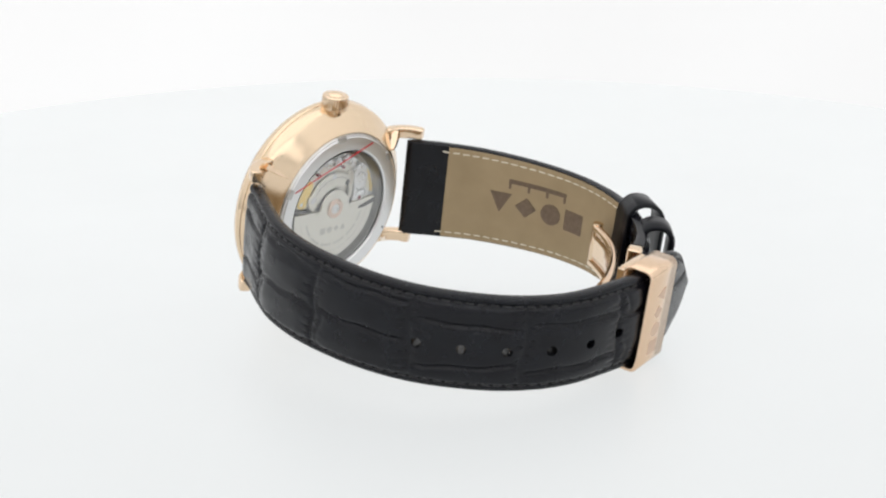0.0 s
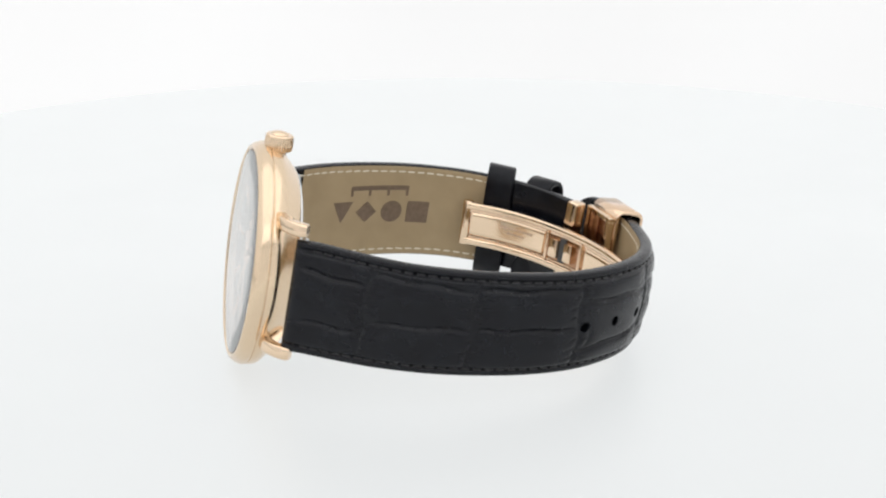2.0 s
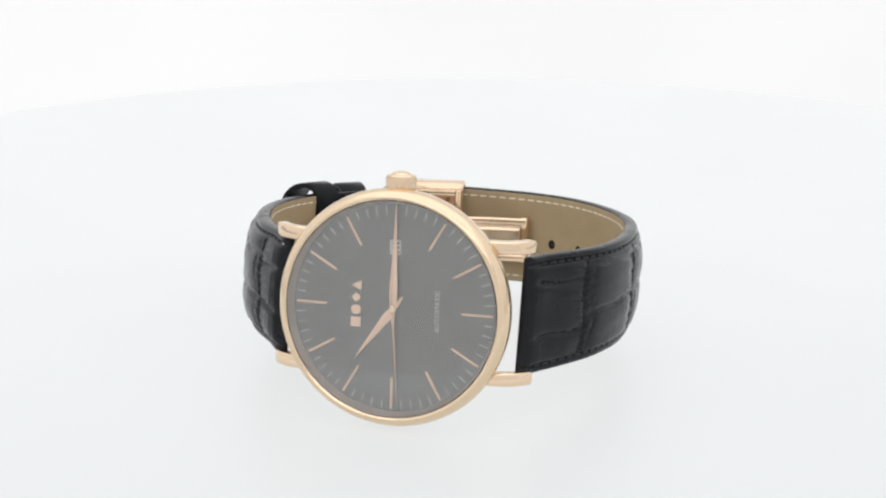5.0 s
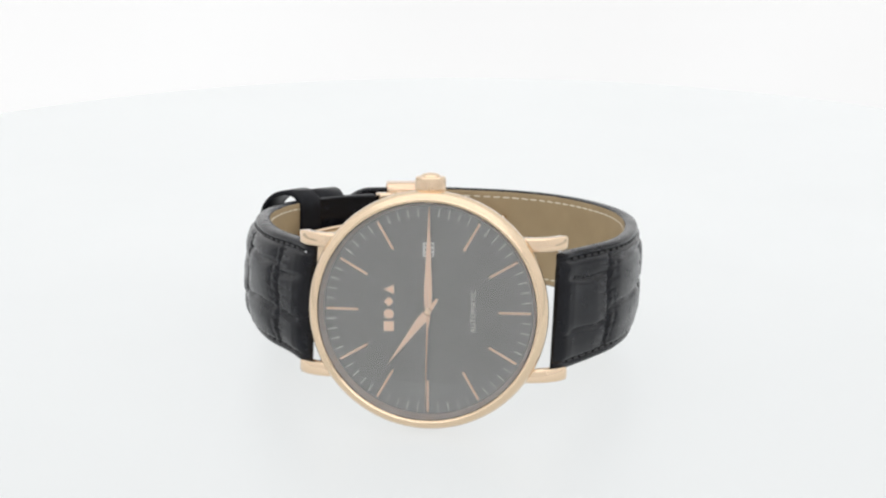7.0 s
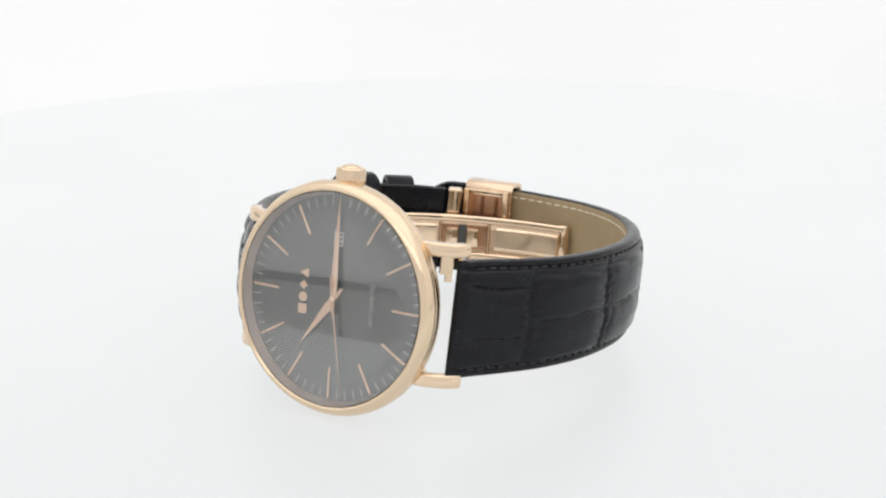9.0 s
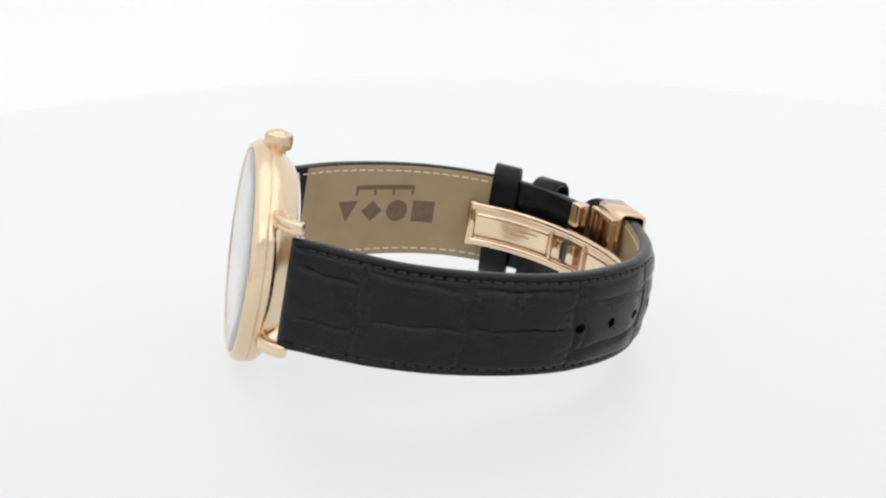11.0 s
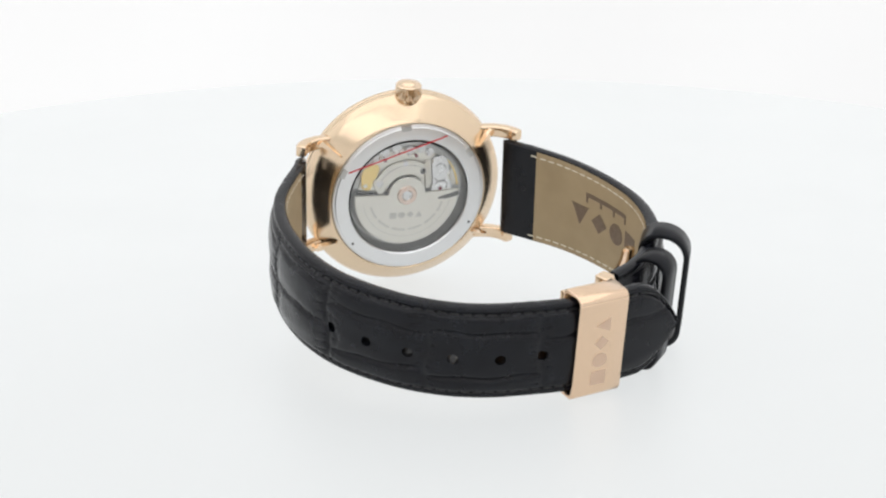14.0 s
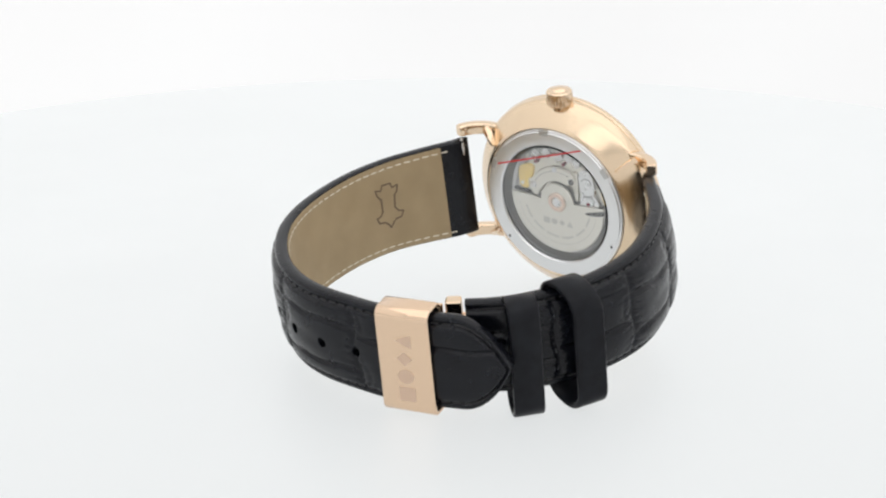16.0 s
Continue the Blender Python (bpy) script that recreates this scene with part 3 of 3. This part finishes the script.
def creases(cuts, lanes, seed):
    """Crocodile scales: cross grooves at cuts and, between them, lengthwise grooves at the lanes' heights; a depth in millimetres."""
    rnd = random.Random(seed)
    tilts = [(rnd.uniform(-0.5, 0.5), rnd.uniform(0, 6), rnd.uniform(0.36, 0.46)) for _ in cuts]
    bends = [[(rnd.uniform(-0.9, 0.9), rnd.uniform(0, 6), rnd.uniform(0.36, 0.48)) for _ in lane] for lane in lanes]

    def depth(s, z):
        d, k, near = 0.0, 0, 99.0
        for c, (tilt, ph, deep) in zip(cuts, tilts):
            line = c + tilt * z / 8 + 0.3 * math.sin(0.7 * z + ph) + 0.06 * math.sin(1.9 * z + 2 * ph)
            off = s - line
            k += off > 0
            near = min(near, abs(off))
            second = off - 1.7 - 0.35 * math.sin(0.8 * z + ph)
            d = max(d, 0.75 * deep * math.exp(-(off / 0.5) ** 2), 0.4 * deep * math.exp(-(second / 0.4) ** 2) * (0.6 + 0.4 * math.sin(0.5 * z + ph)))
        lane = lanes[min(k, len(lanes) - 1)]
        fade = min(1.0, near / 1.5)
        side = 99.0
        for h, (slope, ph, deep) in zip(lane, bends[min(k, len(lanes) - 1)]):
            c = h + slope * math.sin(0.11 * s + ph) + 0.15 * math.sin(0.7 * s + ph)
            side = min(side, abs(z - c))
            d = max(d, 1.0 * deep * math.exp(-((z - c) / 0.42) ** 2) * (0.45 + 0.55 * fade))
        if near < 3.4:  # fine combed wrinkles beside a cross groove
            comb = math.sin(4.2 * z + 0.9 * math.sin(1.1 * s) + 0.8 * math.sin(0.9 * z))
            d = max(d, 0.34 * (1 - near / 3.4) * max(0.0, comb) ** 3)
        # each scale swells between its grooves
        swell = 0.22 * min(1.0, near / 3.5) ** 0.6 + 0.2 * min(1.0, side / 2.2) ** 0.6
        # soft long folds that fade out
        fold = 0.06 * math.sin(0.33 * s + 1.4 * math.sin(0.6 * z)) * math.sin(1.15 * z + 0.05 * s)
        return d + 0.25 - swell + fold

    return depth


def width_long(s):
    tip = LONG.length - s
    w = np.interp(s, [0, 6, 20, 45, 75, 200], [9.75, 9.65, 9.25, 8.9, 8.6, 8.4])
    if tip < 9:  # the pointed end
        u = tip / 9
        w *= max(0.03, math.sin(min(1, u) * math.pi / 2) ** 0.75)
    return float(w)


def width_short(s):
    return float(np.interp(s, [0, 6, 20, 40, 70], [9.75, 9.7, 9.35, 8.8, 8.3]))


def wrap(s):
    """The strap's end is rolled round its bar."""
    return math.sqrt(max(0.02, 1 - (1 - min(1.0, s / 1.7)) ** 2))


def leather_strap(name, band, half, pad, groove, holes, lining_from, lining_to, label):

    def top(s, v):
        start = min(1.0, max(0.0, s / 3.0))
        full = np.interp(s, *pad)
        bulge = full * (1 - abs(v) ** 3.6)
        gap = (1 - abs(v)) * half(s)
        seam = 0.55 * math.exp(-((gap - 1.35) / 0.34) ** 2)
        inside = min(1.0, max(0.0, (gap - 1.2) / 0.9))
        return -0.15 + (1.25 + bulge * (0.6 + 0.4 * start) - groove(s, v * half(s)) * start * inside - seam) * wrap(s)

    body = part(name, sheet(name, band, 0, band.length, half, lambda s, v: -0.15 - 0.7 * wrap(s), top, LEATHER, 0.22, 92, holes), watch, label)
    inner = sheet("lining", band, lining_from, lining_to, lambda s: half(s) * 0.965, lambda s, v: -1.0, lambda s, v: -0.8, LINING, 0.35, 44, holes, 0.1)
    part("lining", inner, body, "tan leather lining")
    thread = box("stitch", (1.35, 0.14, 0.26), CREAM, 0.06, 1)
    dark = box("dark_stitch", (1.4, 0.3, 0.36), BLACK_THREAD, 0.06, 1)
    s = 3.8
    while s < band.length - 2.5:
        for v in (-1, 1):
            z = v * (half(s) - 1.35)
            if lining_from - 2.4 < s < lining_to - 1:
                part("stitch", thread, body, m=band.frame_at(s, -1.04, z) @ Matrix.Rotation(radians(random.uniform(-4, 4)), 4, "Y"))
            lean = math.atan2(v * (half(s + 0.9) - half(s - 0.3)), 1.2)
            part("dark_stitch", dark, body, m=band.frame_at(s + 0.3, top(s, z / half(s)) + 0.12, z) @ Matrix.Rotation(-lean, 4, "Y"))
        s += 1.95 if s < band.length - 10 else 1.2
    return body


HOLES = [(51.0 + 7.12 * k, -0.5, 0.88) for k in range(6)]
LONG_SCALES = creases([13.6, 31.2, 49.8, 68.0, 86.5], [(5.2, -3.3), (6.0, -1.3), (6.3, -0.6), (3.6, -4.0), (4.2, -4.2), (2.6,)], 11)
SHORT_SCALES = creases([8.2, 23.0, 38.5, 53.0], [(4.6, -2.8), (5.2, -2.0), (3.4, -3.8), (4.4, -1.8), (2.5, -3.5)], 23)
long_strap = leather_strap("strap_long", LONG, width_long, ([0, 8, 25, 42, 80, 95, 200], [0.9, 0.9, 1.0, 1.5, 1.3, 0.8, 0.7]), LONG_SCALES, HOLES, 6.4, LONG.length - 18, "black crocodile-embossed leather strap with six holes and a pointed end")
short_strap = leather_strap("strap_short", SHORT, width_short, ([0, 8, 20, 40, 55, 70], [1.1, 1.9, 2.1, 1.9, 1.0, 0.7]), SHORT_SCALES, (), 8.2, SHORT.length - 15, "black crocodile-embossed leather strap with tan stamped lining")

# brown stamps on the lining
mid = float(SHORT.s[np.argmin(np.hypot(SHORT.q[:, 0] + 32, SHORT.q[:, 1] - 27.5))])
for k, shape in enumerate(("triangle", "diamond", "disc", "block")):
    c, b, h = mid - 0.5 + (k - 1.5) * 5.4, 4.4, 4.2
    reach = {"block": lambda d: 1.0, "diamond": lambda d: 1 - d, "disc": lambda d: math.sqrt(max(0.0, 1 - d * d)), "triangle": lambda d: 1 - d}[shape]
    tall = lambda s, c=c, f=reach: max(0.03, h / 2 * f(min(1.0, abs(s - c) / (b / 2))))
    slide = (lambda s, t=tall: h / 2 - t(s)) if shape == "triangle" else None
    part("stamp_shape", sheet("stamp_shape", SHORT, c - b / 2, c + b / 2, tall, lambda s, v: -1.09, lambda s, v: -0.98, STAMP, 0.2, 6, (), 0.02, rise=-0.2, drift=slide), short_strap)
part("stamp_bar", sheet("stamp_bar", SHORT, mid - 7.2, mid + 5.2, lambda s: 0.45, lambda s, v: -1.08, lambda s, v: -1.0, STAMP, 0.8, 4, rise=4.5), short_strap)
for k in range(4):
    part("stamp_bar", box("stamp_bar", (0.5, 0.08, 1.1), STAMP, 0), short_strap, m=SHORT.frame_at(mid - 6.9 + 3.95 * k, -1.05, 3.5))
# outline of a hide on the other lining
hide = [(-2.4, 3.3), (-1.3, 3.0), (-0.9, 3.9), (0.9, 3.9), (1.3, 3.0), (2.6, 3.4), (2.2, 2.2), (1.5, 1.5), (1.4, -0.6), (2.0, -1.4), (3.0, -1.6), (2.5, -2.6),
        (1.3, -2.7), (0.6, -3.2), (0, -4.0), (-0.6, -3.2), (-1.3, -2.7), (-2.5, -2.6), (-3.0, -1.6), (-2.0, -1.4), (-1.4, -0.6), (-1.5, 1.5), (-2.2, 2.2)]
hide = [(1.05 * x, 1.12 * z + 0.5) for x, z in hide]
hide_s = 18.9
for (x0, z0), (x1, z1) in zip(hide, hide[1:] + hide[:1]):
    ln, an = math.hypot(x1 - x0, z1 - z0), math.atan2(z1 - z0, x1 - x0)
    part("stamp_line", box("stamp_line", (ln + 0.2, 0.06, 0.32), STAMP, 0), long_strap, m=LONG.frame_at(hide_s + (x0 + x1) / 2, -1.03, (z0 + z1) / 2) @ Matrix.Rotation(-an, 4, "Y"))


# keepers: two leather loops round both straps
def loop(name, m, inner, wall, depth, mat, corner, label):
    """A closed band: inner (thickness, width) of its opening, wall thickness, depth along the strap; x along, y outward, z across."""
    n, verts, faces = 10, [], []
    def ring(hy, hz, r):
        pts = []
        for cy, cz, a0 in ((hy - r, hz - r, 0), (-hy + r, hz - r, 90), (-hy + r, -hz + r, 180), (hy - r, -hz + r, 270)):
            for i in range(n + 1):
                a = radians(a0 + 90 * i / n)
                pts.append((cy + r * math.cos(a), cz + r * math.sin(a)))
        return pts
    hy, hz = inner[0] / 2, inner[1] / 2
    e = wall * 0.25
    prof = [(hy, hz, corner, -depth / 2 + e), (hy + e, hz + e, corner + e, -depth / 2), (hy + wall - e, hz + wall - e, corner + wall - e, -depth / 2), (hy + wall, hz + wall, corner + wall, -depth / 2 + e),
            (hy + wall, hz + wall, corner + wall, depth / 2 - e), (hy + wall - e, hz + wall - e, corner + wall - e, depth / 2), (hy + e, hz + e, corner + e, depth / 2), (hy, hz, corner, depth / 2 - e)]
    k = 4 * (n + 1)
    for a, b, r, x in prof:
        verts += [m @ Vector((x, y, z)) for y, z in ring(a, b, max(0.05, r))]
    for i in range(8):
        for j in range(k):
            faces.append((i * k + j, i * k + (j + 1) % k, (i + 1) % 8 * k + (j + 1) % k, (i + 1) % 8 * k + j))
    return part(name, mesh(name, verts, faces, mat, sharp=50), watch, label)


def in_mm(m):
    r = m.copy()
    r.translation = m.translation * 1000
    return r


SKEW = Matrix(((1, -0.22, 0, 0), (0, 1, 0, 0), (0, -0.22, 1, 0), (0, 0, 0, 1)))  # the soft loop leans along the strap and sags
loop("keeper", in_mm(SHORT.frame_at(SHORT.length - 8.1, 0, 0)) @ pose(0, 2.7, -1.15), (4.9, 20.2), 0.95, 5.3, PLAIN_LEATHER, 2.2, "smooth black leather keeper loop beside the strap's tip")
loop("keeper", in_mm(SHORT.frame_at(SHORT.length - 16.4, 0, 0)) @ pose(0, 2.5, -0.75, 0, 1, 0) @ SKEW, (7.2, 20.8), 0.95, 5.4, PLAIN_LEATHER, 3.3, "smooth black leather keeper loop, slid back along the strap")

# ---- folding clasp ----
cs = float(LONG.s[np.argmin(np.abs(LONG.q[:, 0] + 13.3) + 0.05 * np.abs(LONG.q[:, 1] - 68))])
cover_at = in_mm(LONG.frame_at(cs, 0, 0))
clasp = loop("clasp_cover", cover_at @ pose(0, -0.05, 0.0), (4.1, 18.0), 0.8, 9.7, BRUSHED, 0.75, "brushed rose gold clasp cover round the strap")


def clasp_place(u, v):
    m = LONG.frame_at(cs, 0, 0)
    return m @ Matrix.Translation((0, -2.91 * MM, (u - 0.8) * MM)) @ FLAT


emblem(clasp, ENGRAVED, clasp_place, (13.5, 3.0), "engraved_shape")


BLADE = Band([(-29.0, 43.5), (-25.2, 50.3), (-19.7, 56), (-12, 61), (-4, 64.4), (4.8, 66.3)], -1)
blade = part("blade", sheet("blade", BLADE, 0, BLADE.length, lambda s: 4.1, lambda s, v: -0.35 if abs(v) < 0.55 else -0.5, lambda s, v: 0.5, BRUSHED, 0.6, 24, (), 0.2), watch, "brushed rose gold folding blade inside the strap")
for s0, s1 in ((1.5, 17.5), (29.0, BLADE.length - 1.5)):
    part("groove_plate", sheet("groove_plate", BLADE, s0, s1, lambda s: 2.2, lambda s, v: -0.75, lambda s, v: -0.3, GOLD, 0.6, 10, (), 0.15), blade)
# dark block painted in as the shade between the two knuckles
part("gap", box("gap", (1.5, 0.5, 4.6), DARK, 0.05, 1), blade, m=BLADE.frame_at(22.6, -0.62, 0))
# the hinge window's shade is put into this plate's darker gold
part("shaded_recess", sheet("shaded_recess", BLADE, 18.6, 27.6, lambda s: 2.5, lambda s, v: -0.56, lambda s, v: -0.3, SHADED_GOLD, 0.6, 8, (), 0.1), blade)
for s0, ln in ((20.6, 2.3), (24.6, 2.2)):
    part("knuckle", box("knuckle", (ln, 1.3, 3.6), GOLD, 0.35, 2), blade, m=BLADE.frame_at(s0, -0.75, 0))
for s0 in (18.4, 27.6):
    part("rib", box("rib", (0.7, 0.9, 5.6), BRUSHED, 0.2, 1), blade, m=BLADE.frame_at(s0, -0.55, 0))
for z in (-3.45, 3.45):
    part("rail", sheet("rail", BLADE, 0.4, BLADE.length - 0.4, lambda s: 0.62, lambda s, v: -1.0, lambda s, v: -0.4, GOLD, 0.6, 6, (), 0.3, rise=z), blade)
part("hinge_barrel", lathe_z("hinge_barrel", [(0, -4.3), (0.9, -4.3), (1.0, -4.1), (1.0, 4.1), (0.9, 4.3), (0, 4.3)], GOLD, 24, (0, 0)), blade, m=BLADE.frame_at(0.3, 0.1, 0))
part("hinge_barrel", lathe_z("hinge_barrel", [(0, -4.3), (0.9, -4.3), (1.0, -4.1), (1.0, 4.1), (0.9, 4.3), (0, 4.3)], GOLD, 24, (0, 0)), blade, m=BLADE.frame_at(BLADE.length - 0.5, 0.2, 0))
for k in range(9):
    part("bar", box("bar", (0.62, 0.05, 0.45), ENGRAVED, 0), blade, m=BLADE.frame_at(7.6 + 0.85 * k, -0.78, 0.7))
    if 2 <= k <= 6:
        part("bar", box("bar", (0.62, 0.05, 0.45), ENGRAVED, 0), blade, m=BLADE.frame_at(7.6 + 0.85 * k, -0.78, -0.3))
# end piece that holds the short strap, with its pin
end_piece = part("end_piece", box("end_piece", (2.7, 2.7, 16.8), GOLD, 0.6, 3, SAG @ pose(-17.8, 61.5, 1.7, 0, 0, 32)), watch, "rose gold end piece with a pin")
part("pin", lathe_z("pin", [(0, -7.5), (0.75, -7.5), (0.75, 10.35), (0.6, 10.45), (0.42, 10.4), (0.4, 9.9), (0, 9.9)], GOLD, 20, (-17.45, 62.5)), end_piece)
# plate and thin ribs wear the darkened gold as shade inside the cover
inner = part("inner_plate", box("inner_plate", (8.4, 0.6, 15.6), SHADED_GOLD, 0.2, 2, cover_at @ pose(0, 2.75, 0)), watch, "rose gold inner plate of the clasp")
for dx, dz, sx, sz in ((-4.0, 0, 1.1, 16.8), (4.0, 0, 1.1, 16.8), (0, 7.9, 7.0, 1.1), (0, -7.9, 7.0, 1.1)):
    part("rib", box("rib", (sx, 1.5, sz), GOLD, 0.3, 2, cover_at @ pose(dx, 3.5, dz)), inner)
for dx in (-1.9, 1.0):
    part("rib", box("rib", (0.5, 0.5, 14.0), SHADED_GOLD, 0.15, 1, cover_at @ pose(dx, 3.3, 0)), inner)

# ---- movement: the watch turns with the table ----
def motions():
    rows = [0.25 * k for k in range(65)]
    spin = [(t, Matrix.Rotation(radians(turn_at(t)), 4, "Z")) for t in rows]
    walk(watch, [(t, m @ REST) for t, m in spin])
    walk(turntable, [(t, Matrix.Translation((0, 0, 0.00025)) @ m) for t, m in spin])
    # the running second hand goes back with the film when the table does
    ticks = sorted([0.5 * k for k in range(33)] + [6.2, 6.46, 6.7])
    walk(second_hand, [(t, Matrix.Rotation(radians(180 - 6.0 * abs(t - 6.4644) + 4.5), 4, "Y")) for t in ticks])


motions()
